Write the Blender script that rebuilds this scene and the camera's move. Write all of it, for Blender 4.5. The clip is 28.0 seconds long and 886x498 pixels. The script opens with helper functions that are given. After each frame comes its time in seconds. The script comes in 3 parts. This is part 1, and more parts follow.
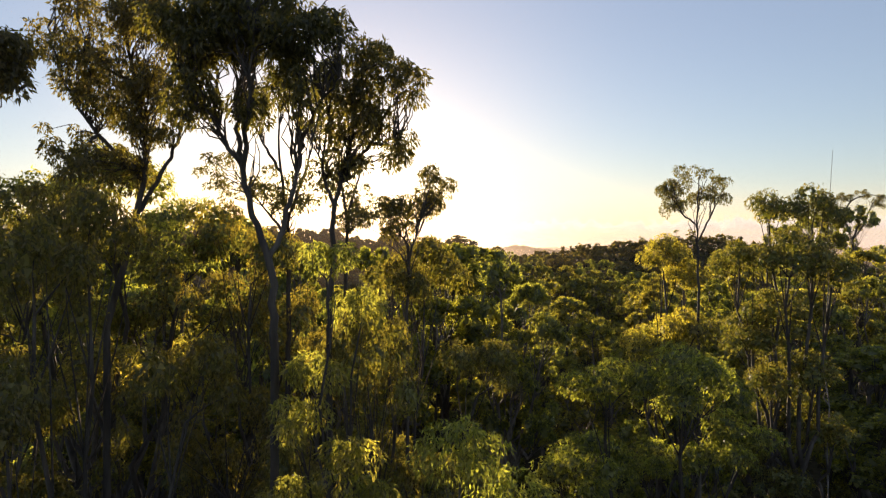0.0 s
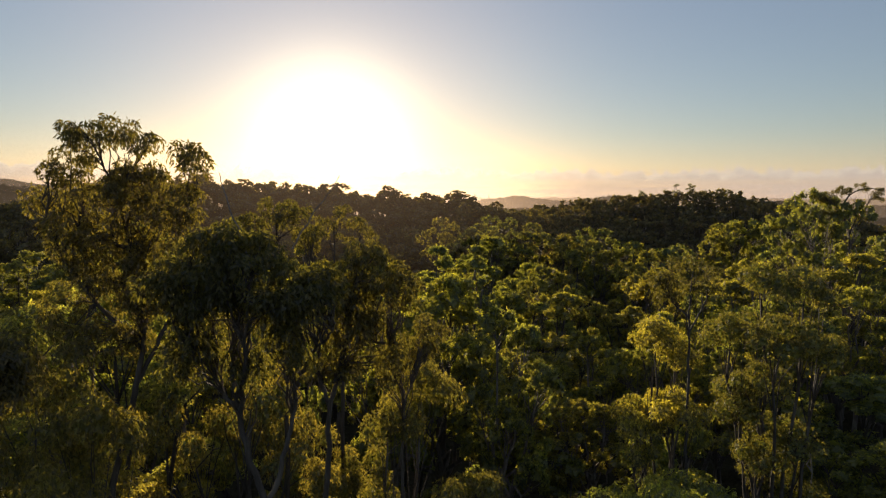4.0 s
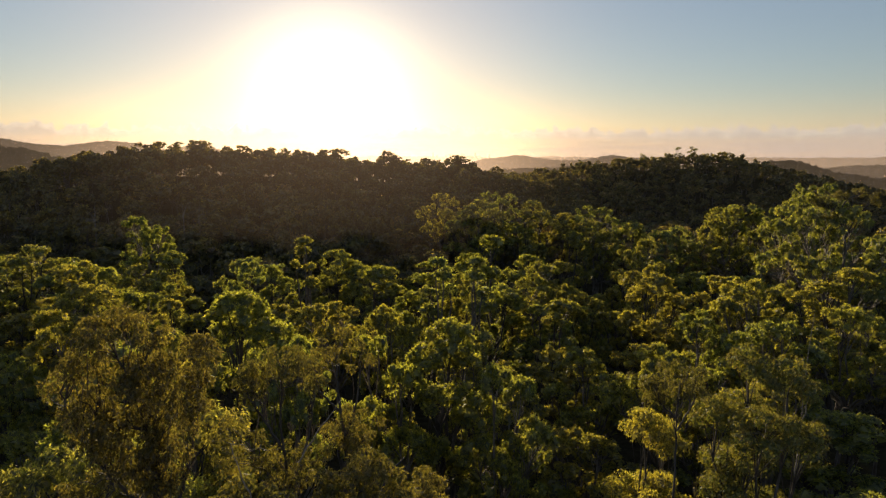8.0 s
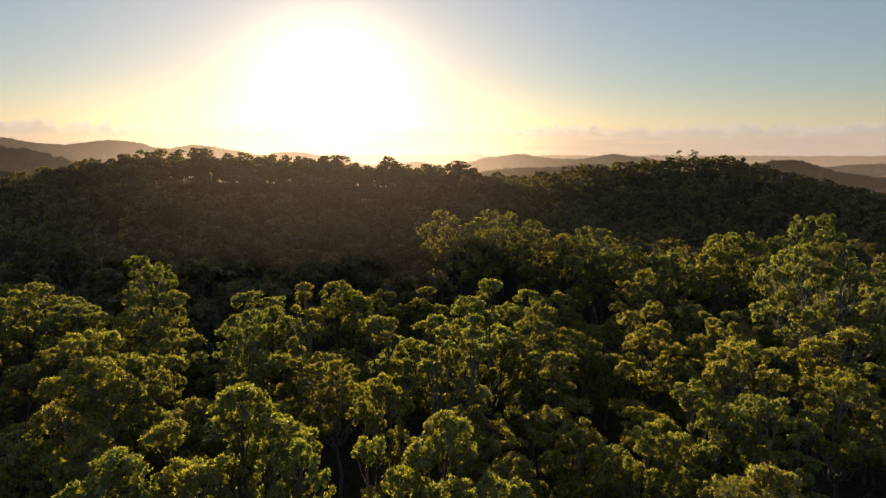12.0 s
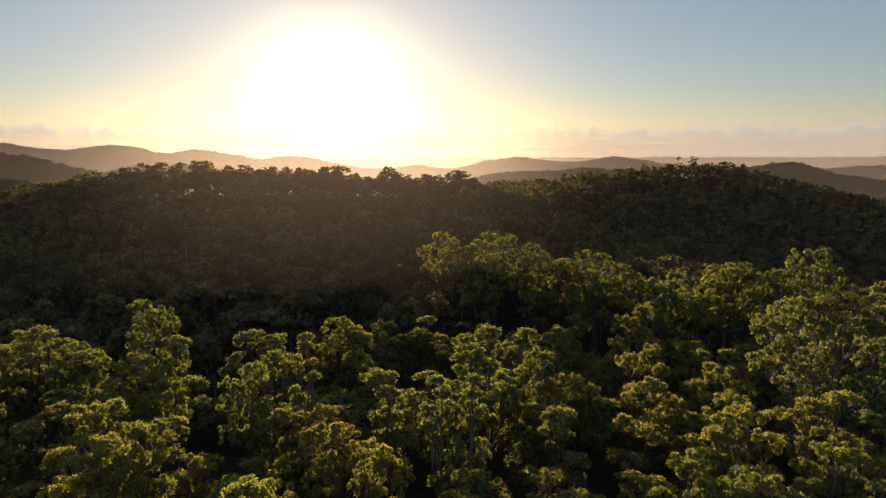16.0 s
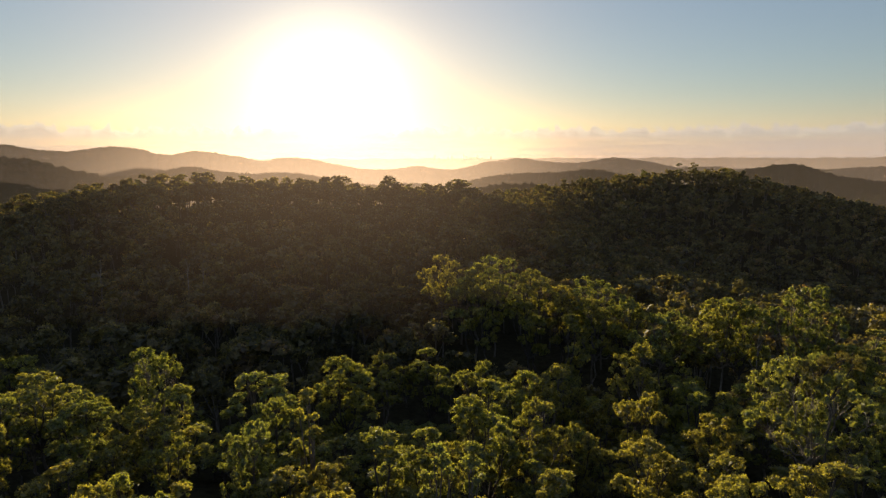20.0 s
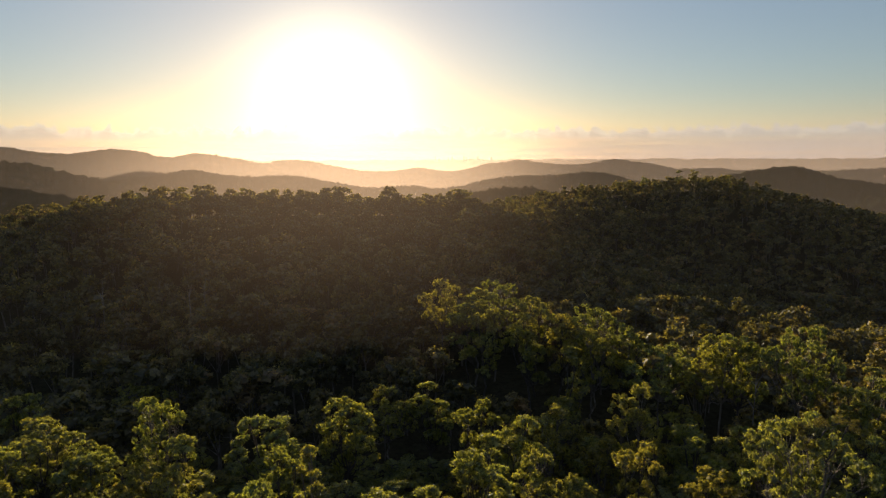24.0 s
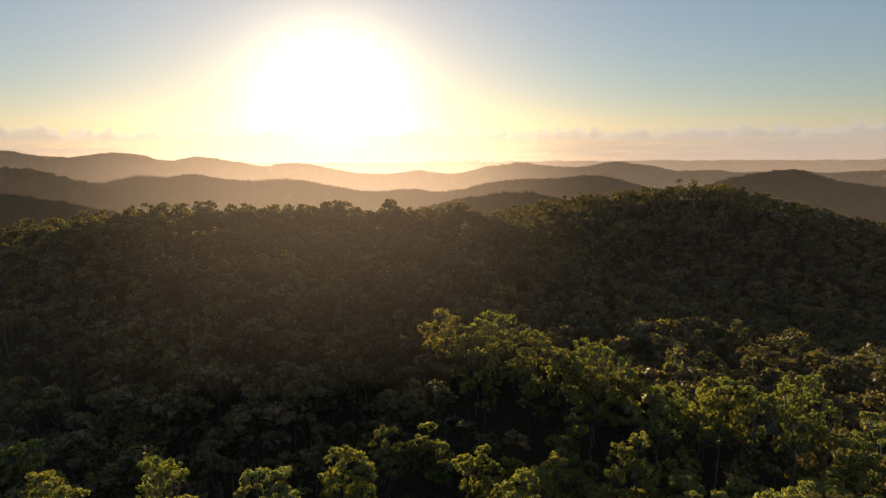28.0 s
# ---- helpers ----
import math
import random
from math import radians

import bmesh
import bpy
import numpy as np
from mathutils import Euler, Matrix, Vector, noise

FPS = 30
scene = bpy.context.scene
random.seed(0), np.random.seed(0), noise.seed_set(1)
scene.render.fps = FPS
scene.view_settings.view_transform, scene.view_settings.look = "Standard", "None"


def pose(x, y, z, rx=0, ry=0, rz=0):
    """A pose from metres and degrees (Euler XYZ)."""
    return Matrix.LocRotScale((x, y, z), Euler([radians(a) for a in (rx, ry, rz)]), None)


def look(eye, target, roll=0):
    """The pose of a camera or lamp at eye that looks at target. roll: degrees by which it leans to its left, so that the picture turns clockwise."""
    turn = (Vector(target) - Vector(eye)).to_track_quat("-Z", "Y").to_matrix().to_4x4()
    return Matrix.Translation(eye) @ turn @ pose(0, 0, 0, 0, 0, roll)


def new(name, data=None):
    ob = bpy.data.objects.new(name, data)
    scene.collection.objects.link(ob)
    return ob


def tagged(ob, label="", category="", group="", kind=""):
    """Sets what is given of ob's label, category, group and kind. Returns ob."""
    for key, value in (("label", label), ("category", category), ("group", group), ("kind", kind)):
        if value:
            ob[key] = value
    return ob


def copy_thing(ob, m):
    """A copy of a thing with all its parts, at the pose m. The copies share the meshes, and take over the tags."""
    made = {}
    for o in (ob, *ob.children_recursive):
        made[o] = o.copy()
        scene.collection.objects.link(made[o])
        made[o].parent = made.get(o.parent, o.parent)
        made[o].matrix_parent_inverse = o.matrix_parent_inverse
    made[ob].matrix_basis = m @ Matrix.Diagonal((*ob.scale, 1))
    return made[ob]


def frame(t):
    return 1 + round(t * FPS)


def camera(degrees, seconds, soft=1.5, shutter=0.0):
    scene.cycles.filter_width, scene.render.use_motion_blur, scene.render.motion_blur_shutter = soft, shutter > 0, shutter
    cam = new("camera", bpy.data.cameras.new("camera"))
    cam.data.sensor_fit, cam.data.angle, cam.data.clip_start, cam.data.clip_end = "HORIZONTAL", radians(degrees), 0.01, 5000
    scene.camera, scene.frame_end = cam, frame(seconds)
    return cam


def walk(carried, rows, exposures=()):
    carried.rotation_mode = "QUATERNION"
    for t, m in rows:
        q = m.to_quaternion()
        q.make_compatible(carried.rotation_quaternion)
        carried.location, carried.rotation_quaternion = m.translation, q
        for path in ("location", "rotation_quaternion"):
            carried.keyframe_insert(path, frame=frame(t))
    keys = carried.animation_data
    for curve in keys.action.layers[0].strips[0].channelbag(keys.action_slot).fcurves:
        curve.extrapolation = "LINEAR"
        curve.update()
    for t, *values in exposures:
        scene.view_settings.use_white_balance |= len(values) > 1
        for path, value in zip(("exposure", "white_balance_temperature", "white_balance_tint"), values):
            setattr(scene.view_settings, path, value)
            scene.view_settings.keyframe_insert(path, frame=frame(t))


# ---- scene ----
cam = camera(69.1, 28.0, soft=1.3)
METRES, EYE, TILT, LEAN, TURN = 31.5, 9.1, 0.0, 0.0, 0.0
ROWS = [
    (0.0, 0.0, 0.0, 0.0, 0.0, 0.0, -0.0),
    (0.5, 0.0002, -0.0003, 0.0135, -0.02, 0.04, -0.04),
    (1.0, 0.0004, -0.0008, 0.0267, -0.01, 0.11, -0.01),
    (1.5, 0.001, -0.001, 0.0397, 0.01, 0.17, -0.03),
    (2.0, 0.0018, -0.0013, 0.0524, -0.02, 0.22, -0.03),
    (2.5, 0.0028, -0.0018, 0.0652, -0.0, -0.62, -0.08),
    (3.0, 0.0028, -0.0014, 0.078, -0.03, -2.06, -0.15),
    (3.5, 0.0025, -0.0009, 0.0903, -0.06, -3.48, -0.18),
    (5.5, 0.0025, -0.0032, 0.1449, -0.08, -5.97, -0.14),
    (6.0, 0.0031, -0.0036, 0.1587, -0.06, -6.4, -0.14),
    (6.5, 0.0034, -0.0035, 0.1724, -0.06, -6.86, -0.15),
    (7.0, 0.0036, -0.0038, 0.1862, -0.06, -7.28, -0.13),
    (7.5, 0.0037, -0.0041, 0.2002, -0.06, -7.69, -0.12),
    (8.0, 0.0039, -0.0044, 0.2147, -0.06, -8.13, -0.13),
    (8.5, 0.005, -0.0045, 0.231, -0.02, -8.45, -0.11),
    (9.0, 0.0055, -0.004, 0.2476, -0.03, -8.42, -0.12),
    (9.5, 0.0063, -0.0037, 0.2645, -0.01, -8.4, -0.12),
    (10.0, 0.007, -0.0034, 0.2814, -0.01, -8.39, -0.11),
    (10.5, 0.0073, -0.0034, 0.297, 0.01, -8.38, -0.12),
    (11.0, 0.0076, -0.0029, 0.313, 0.01, -8.37, -0.11),
    (11.5, 0.0081, -0.0027, 0.329, 0.03, -8.34, -0.11),
    (12.0, 0.0085, -0.0027, 0.3453, 0.04, -8.32, -0.11),
    (12.5, 0.009, -0.0027, 0.3618, 0.06, -8.3, -0.13),
    (14.5, 0.0096, -0.0036, 0.4275, 0.02, -8.2, 0.14),
    (15.0, 0.01, -0.0039, 0.4435, 0.03, -8.16, 0.15),
    (15.5, 0.0104, -0.0038, 0.4597, 0.04, -8.14, 0.15),
    (16.0, 0.0113, -0.0041, 0.4769, 0.05, -8.13, 0.16),
    (16.5, 0.0117, -0.0039, 0.4942, 0.06, -8.12, 0.15),
    (17.0, 0.0126, -0.0033, 0.5116, 0.08, -8.12, 0.17),
    (17.5, 0.0125, -0.0031, 0.5306, 0.07, -8.11, 0.16),
    (18.0, 0.0131, -0.0026, 0.5502, 0.08, -8.11, 0.17),
    (18.5, 0.0134, -0.0021, 0.5707, 0.08, -8.12, 0.17),
    (19.0, 0.0141, -0.0019, 0.5918, 0.09, -8.12, 0.19),
    (19.5, 0.0144, -0.0017, 0.6131, 0.1, -8.13, 0.2),
    (20.0, 0.015, -0.0017, 0.6343, 0.11, -8.13, 0.2),
    (20.5, 0.0153, -0.0017, 0.6554, 0.12, -8.12, 0.21),
    (21.0, 0.0159, -0.0018, 0.677, 0.13, -8.12, 0.21),
    (21.5, 0.0162, -0.0017, 0.6982, 0.13, -8.11, 0.22),
    (23.5, 0.0166, -0.0008, 0.7782, 0.14, -8.07, 0.27),
    (24.0, 0.0173, -0.001, 0.7992, 0.15, -8.08, 0.28),
    (24.5, 0.0182, -0.0011, 0.8213, 0.16, -8.06, 0.29),
    (25.0, 0.0183, -0.0011, 0.8451, 0.16, -8.05, 0.3),
    (25.5, 0.0187, -0.0011, 0.8699, 0.16, -8.05, 0.3),
    (26.0, 0.0193, -0.0009, 0.8953, 0.17, -8.03, 0.32),
    (26.5, 0.0195, -0.0008, 0.9213, 0.18, -8.02, 0.33),
    (27.0, 0.0198, -0.0007, 0.9475, 0.17, -8.0, 0.35),
    (27.5, 0.0205, -0.0, 0.9736, 0.17, -7.99, 0.37),
    (28.0, 0.0212, 0.0006, 0.9994, 0.18, -7.98, 0.38),
]
walk(cam, [(t, pose(0, 0, EYE, TILT, LEAN, TURN) @ pose(METRES * x, METRES * y, METRES * z, 90 + pitch, roll, yaw)) for t, x, y, z, yaw, pitch, roll in ROWS],
     exposures=[(0.0, 1.34, 6550, 17), (1.0, 1.2, 6500, 15), (2.5, 0.92, 6500, 14), (3.5, 0.7, 6500, 14), (16.0, 0.69, 6430, 12), (28.0, 0.66, 6380, 12)])

# ---- world, sun, haze ----
SUN_EL, SUN_AZ = radians(4.2), radians(9.7)          # height above the horizon; turn to the left of +y
SUN_DIR = Vector((-math.sin(SUN_AZ) * math.cos(SUN_EL), math.cos(SUN_AZ) * math.cos(SUN_EL), math.sin(SUN_EL)))


class Nodes:
    """Short hand for a node tree."""

    def __init__(self, tree):
        self.tree = tree
        tree.nodes.clear()

    def add(self, kind, ins=None, **props):
        n = self.tree.nodes.new(kind)
        for k, v in props.items():
            setattr(n, k, v)
        for k, v in (ins or {}).items():
            if isinstance(v, bpy.types.NodeSocket):
                self.tree.links.new(v, n.inputs[k])
            else:
                n.inputs[k].default_value = v
        return n

    def math(self, op, a, b=0.0, c=0.0, clamp=False):
        return self.add("ShaderNodeMath", {0: a, 1: b, 2: c}, operation=op, use_clamp=clamp).outputs[0]

    def mix(self, fac, a, b, blend="MIX"):
        return self.add("ShaderNodeMix", {0: fac, 6: a, 7: b}, data_type="RGBA", blend_type=blend).outputs[2]

    def ramp(self, fac, stops, interp="LINEAR"):
        n = self.add("ShaderNodeValToRGB", {0: fac})
        n.color_ramp.interpolation = interp
        els = n.color_ramp.elements
        while len(els) < len(stops):
            els.new(0.5)
        for e, (p, c) in zip(els, stops):
            e.position, e.color = p, (*c, 1.0)
        return n.outputs[0]

    def noise(self, vec, scale, detail=4.0, rough=0.55):
        return self.add("ShaderNodeTexNoise", {"Vector": vec, "Scale": scale, "Detail": detail, "Roughness": rough}).outputs[0]

    def band(self, v, lo, hi, to0=0.0, to1=1.0):
        return self.add("ShaderNodeMapRange", {0: v, 1: lo, 2: hi, 3: to0, 4: to1}, interpolation_type="SMOOTHSTEP").outputs[0]


def build_world():
    w = bpy.data.worlds.new("morning_sky")
    scene.world = w
    w.use_nodes = True
    n = Nodes(w.node_tree)
    sky = n.add("ShaderNodeTexSky", sky_type="NISHITA", sun_disc=False, sun_elevation=SUN_EL, sun_rotation=-SUN_AZ,
                altitude=150.0, air_density=1.0, dust_density=0.35, ozone_density=2.0).outputs[0]
    ray = n.add("ShaderNodeTexCoord").outputs["Generated"]
    dot = n.add("ShaderNodeVectorMath", {0: ray, 1: tuple(SUN_DIR)}, operation="DOT_PRODUCT").outputs["Value"]
    ang = n.math("MULTIPLY", n.math("ARCCOSINE", n.math("MINIMUM", dot, 1.0)), 57.2958)
    sep = n.add("ShaderNodeSeparateXYZ", {0: ray})
    el = n.math("MULTIPLY", n.math("ARCSINE", sep.outputs[2]), 57.2958)
    # aureole of the low sun in humid air, widened to take in lens glare
    inner = n.math("MULTIPLY", n.math("EXPONENT", n.math("MULTIPLY", n.math("POWER", n.math("DIVIDE", ang, 5.6), 2.0), -1.0)), 12.5)
    outer = n.math("MULTIPLY", n.math("EXPONENT", n.math("DIVIDE", ang, -16.0)), 1.0)
    glow = n.mix(1.0, n.mix(1.0, (1.0, 0.88, 0.54, 1), inner, "MULTIPLY"), n.mix(1.0, (1.0, 0.79, 0.6, 1), outer, "MULTIPLY"), "ADD")
    glow = n.mix(1.0, glow, n.ramp(n.band(el, -0.3, 2.5), [(0.0, (0.10, 0.08, 0.06)), (0.5, (0.5, 0.42, 0.33)), (1.0, (1.0, 1.0, 1.0))]), "MULTIPLY")
    veil = n.mix(1.0, n.mix(1.0, sky, (0.86, 0.84, 0.84, 1), "MULTIPLY"), (0.72, 0.82, 1.10, 1), "ADD")
    clear = n.mix(1.0, veil, glow, "ADD")
    # bank of small cumulus over a dull band of distant haze
    flat = n.add("ShaderNodeMapping", {0: ray, 3: (1.0, 1.0, 0.8)}).outputs[0]
    heads = n.math("MULTIPLY", n.noise(flat, 62.0, 7.0, 0.6), n.band(n.noise(flat, 6.0, 2.0), 0.3, 0.6, 0.85, 1.1))
    depth = n.math("SUBTRACT", n.math("ADD", n.math("MULTIPLY", heads, 2.7), 1.0), el)
    bank = n.math("MULTIPLY", n.band(depth, -0.04, 0.16), n.band(el, 1.2, 1.9, 0.35, 0.85))
    streak = n.noise(n.add("ShaderNodeMapping", {0: ray, 3: (1.0, 1.0, 22.0)}).outputs[0], 7.0, 4.0, 0.55)
    haze = n.math("MULTIPLY", n.band(el, 2.6, 0.6), n.band(streak, 0.35, 0.65, 0.45, 0.8))
    shade = n.band(n.math("ADD", depth, n.math("MULTIPLY", n.noise(flat, 110.0, 4.0), 0.6)), 0.2, 1.1)
    lit = n.mix(shade, (6.3, 5.8, 4.5, 1), (4.5, 3.95, 3.15, 1))
    dull = n.mix(shade, (4.8, 4.6, 4.0, 1), (3.3, 3.2, 3.05, 1))
    aside = n.band(ang, 18.0, 38.0)
    some = n.mix(n.math("MULTIPLY", n.math("SUBTRACT", 1.0, aside), 0.3), (0, 0, 0, 1), glow)
    low = n.mix(haze, clear, n.mix(1.0, n.mix(aside, (3.3, 2.75, 2.15, 1), (2.75, 2.65, 2.6, 1)), some, "ADD"))
    both = n.mix(bank, low, n.mix(1.0, n.mix(aside, lit, dull), some, "ADD"))
    bg = n.add("ShaderNodeBackground", {0: both, 1: 0.080})
    n.add("ShaderNodeOutputWorld", {0: bg.outputs[0]})


build_world()
sun = new("sun", bpy.data.lights.new("sun", "SUN"))
sun.data.energy, sun.data.angle, sun.data.color = 5.0, radians(0.53), (1.0, 0.81, 0.53)
sun.matrix_world = look((0, 0, 0), -SUN_DIR)


# ---- materials ----
def material(name):
    m = bpy.data.materials.new(name)
    m.use_nodes = True
    return m, Nodes(m.node_tree)


def leaf_material(name, tints, thin=0.55, far=False, glow=(3.6, 3.4, 0.8, 1)):
    """Leaves: matt face, waxy gloss and light shining through."""
    m, n = material(name)
    pos = n.add("ShaderNodeNewGeometry")
    tree = n.add("ShaderNodeObjectInfo").outputs["Random"]
    patch = n.noise(pos.outputs["Position"], 0.11 if far else 0.35, 3.0, 0.6)
    pick = n.band(patch, 0.3, 0.7) if far else n.math("ADD", n.math("MULTIPLY", tree, 0.75), n.math("MULTIPLY", patch, 0.3), clamp=True)
    col = n.ramp(pick, tints)
    if far:
        stand = n.noise(pos.outputs["Position"], 0.055, 4.0, 0.7)
        col = n.mix(1.0, col, n.ramp(stand, [(0.32, (0.5, 0.52, 0.55)), (0.5, (0.95, 0.95, 0.95)), (0.68, (1.6, 1.5, 1.3))]), "MULTIPLY")
    grain = n.math("ADD", n.math("MULTIPLY", pos.outputs["Random Per Island"], 0.7), n.math("MULTIPLY", n.noise(pos.outputs["Position"], 2.4, 3.0), 0.7))
    col = n.mix(1.0, col, n.ramp(grain, [(0.12, (0.4, 0.42, 0.42)), (0.6, (0.95, 0.95, 0.95)), (1.0, (1.75, 1.6, 1.2))]), "MULTIPLY")
    front = n.add("ShaderNodeBsdfDiffuse", {0: col, 1: 0.4})
    bright = n.mix(1.0, col, glow, "MULTIPLY")
    back = n.add("ShaderNodeBsdfTranslucent", {0: bright})
    out = n.add("ShaderNodeMixShader", {0: thin, 1: front.outputs[0], 2: back.outputs[0]})
    wax = n.add("ShaderNodeBsdfGlossy", {0: (0.9, 0.9, 0.9, 1), 1: 0.5})
    out = n.add("ShaderNodeMixShader", {0: 0.03, 1: out.outputs[0], 2: wax.outputs[0]})
    n.add("ShaderNodeOutputMaterial", {0: out.outputs[0]})
    return m


LEAF_TINTS = [(0.0, (0.082, 0.098, 0.049)), (0.35, (0.112, 0.120, 0.051)), (0.65, (0.128, 0.118, 0.049)), (0.85, (0.102, 0.120, 0.067)), (1.0, (0.138, 0.102, 0.059))]
FAR_TINTS = [(0.0, (0.080, 0.076, 0.046)), (0.5, (0.098, 0.088, 0.052)), (0.8, (0.106, 0.092, 0.060)), (1.0, (0.110, 0.080, 0.055))]
# darker leaf tints: shade of backlit and shaded crowns put into the colour
SHADED_TINTS = [(0.0, (0.062, 0.062, 0.034)), (1.0, (0.092, 0.078, 0.042))]
MAT_LEAF = leaf_material("gum_leaves", LEAF_TINTS, 0.66)
MAT_CORE = leaf_material("inner_gum_leaves", LEAF_TINTS, 0.22)
MAT_SHADED = leaf_material("shaded_gum_leaves", SHADED_TINTS, 0.5)
# passes less light, so the crowns stand dark against the sun
MAT_BACKLIT = leaf_material("backlit_gum_leaves", SHADED_TINTS, 0.36)
MAT_FAR = leaf_material("far_gum_leaves", FAR_TINTS, 0.5, True)
MAT_FARCORE = leaf_material("far_inner_gum_leaves", FAR_TINTS, 0.15, True)


def bark_material(name, stops):
    m, n = material(name)
    pos = n.add("ShaderNodeTexCoord").outputs["Object"]
    streak = n.add("ShaderNodeMapping", {0: pos, 3: (6.0, 6.0, 0.8)}).outputs[0]
    col = n.ramp(n.noise(streak, 1.0, 5.0, 0.6), stops)
    bump = n.add("ShaderNodeBump", {"Strength": 0.5, "Distance": 0.03, "Height": n.noise(streak, 3.0, 5.0)})
    p = n.add("ShaderNodeBsdfPrincipled", {"Base Color": col, "Roughness": 0.85, "Normal": bump.outputs[0]})
    n.add("ShaderNodeOutputMaterial", {0: p.outputs[0]})
    return m


MAT_BARK = bark_material("gum_bark", [(0.3, (0.065, 0.050, 0.038)), (0.5, (0.135, 0.110, 0.085)), (0.72, (0.28, 0.24, 0.20))])
# darker copy of the bark: shade of trunks under the canopy put into colour
MAT_SHADED_BARK = bark_material("shaded_gum_bark", [(0.3, (0.030, 0.024, 0.019)), (0.5, (0.065, 0.052, 0.042)), (0.72, (0.13, 0.11, 0.09))])


def dead_material():
    m, n = material("dead_wood")
    pos = n.add("ShaderNodeTexCoord").outputs["Object"]
    col = n.ramp(n.noise(pos, 5.0, 5.0), [(0.3, (0.12, 0.10, 0.085)), (0.7, (0.30, 0.27, 0.24))])
    p = n.add("ShaderNodeBsdfPrincipled", {"Base Color": col, "Roughness": 0.9})
    n.add("ShaderNodeOutputMaterial", {0: p.outputs[0]})
    return m


MAT_DEAD = dead_material()


def ground_material():
    m, n = material("forest_floor")
    geo = n.add("ShaderNodeNewGeometry")
    pos = geo.outputs["Position"]
    litter = n.ramp(n.noise(pos, 0.9, 6.0, 0.65), [(0.3, (0.030, 0.028, 0.017)), (0.55, (0.056, 0.048, 0.029)), (0.75, (0.050, 0.056, 0.022))])
    # woods is darkened to the shade of the backlit trees it stands for
    woods = n.ramp(n.noise(pos, 0.05, 8.0, 0.7), [(0.3, (0.022, 0.027, 0.012)), (0.55, (0.036, 0.040, 0.017)), (0.75, (0.052, 0.050, 0.024))])
    flat = n.add("ShaderNodeVectorMath", {0: pos, 1: (1, 1, 0)}, operation="MULTIPLY").outputs[0]
    dist = n.add("ShaderNodeVectorMath", {0: flat}, operation="LENGTH").outputs["Value"]
    col = n.mix(n.band(dist, 420, 600), litter, woods)
    bump = n.add("ShaderNodeBump", {"Strength": 1.0, "Distance": 4.0, "Height": n.noise(pos, 0.09, 6.0, 0.7)})
    p = n.add("ShaderNodeBsdfPrincipled", {"Base Color": col, "Roughness": 1.0, "Specular IOR Level": 0.0, "Normal": bump.outputs[0]})
    n.add("ShaderNodeOutputMaterial", {0: p.outputs[0]})
    return m


MAT_GROUND = ground_material()


def haze_material(low, top, share, forward):
    """Thin morning mist: mostly clear, scattering a share of the light that comes through, most of it onward; it thins
    out upward and, for the near sheet, toward its foot so that no edge shows on the trees.
    """
    m, n = material("morning_mist")
    pos = n.add("ShaderNodeNewGeometry").outputs["Position"]
    z = n.add("ShaderNodeSeparateXYZ", {0: pos}).outputs[2]
    wisp = n.noise(n.add("ShaderNodeMapping", {0: pos, 3: (0.002, 0.002, 0.01)}).outputs[0], 1.0, 4.0)
    dens = n.math("MULTIPLY", n.band(n.math("ADD", z, n.math("MULTIPLY", wisp, 40.0)), top, min(-60.0, low)), share)
    if low > -60:
        dens = n.math("MULTIPLY", dens, n.band(z, low, low + 55.0))
    clear = n.add("ShaderNodeBsdfTransparent")
    fog = n.add("ShaderNodeBsdfTranslucent", {0: (0.56, 0.46, 0.42, 1)})
    # reddened for warm haze and lens flare below the sun
    fwd = n.add("ShaderNodeBsdfRefraction", {0: (0.95, 0.74, 0.62, 1), 1: 1.0, 2: 1.36})
    body = n.add("ShaderNodeMixShader", {0: forward, 1: fog.outputs[0], 2: fwd.outputs[0]})
    out = n.add("ShaderNodeMixShader", {0: dens, 1: clear.outputs[0], 2: body.outputs[0]})
    n.add("ShaderNodeOutputMaterial", {0: out.outputs[0]})
    return m


# ---- meshes ----
def mesh_of(name, verts, faces):
    """A mesh from arrays of corners and of faces with one count of corners each (a list of such arrays)."""
    me = bpy.data.meshes.new(name)
    me.vertices.add(len(verts))
    me.vertices.foreach_set("co", np.asarray(verts, np.float32).ravel())
    loops = np.concatenate([f.ravel() for f in faces]).astype(np.int32)
    sizes = np.concatenate([np.full(len(f), f.shape[1]) for f in faces])
    me.loops.add(len(loops))
    me.loops.foreach_set("vertex_index", loops)
    me.polygons.add(len(sizes))
    me.polygons.foreach_set("loop_start", np.concatenate(([0], np.cumsum(sizes)[:-1])).astype(np.int32))
    me.update(calc_edges=True)
    return me


def thing(name, me, mat, parent=None, label="", smooth=False):
    ob = new(name, me)
    if not me.materials:
        for one in mat if isinstance(mat, tuple) else (mat,):
            me.materials.append(one)
    if smooth:
        me.polygons.foreach_set("use_smooth", np.ones(len(me.polygons), bool))
    ob.parent = parent
    if label:
        tagged(ob, label)
    return ob


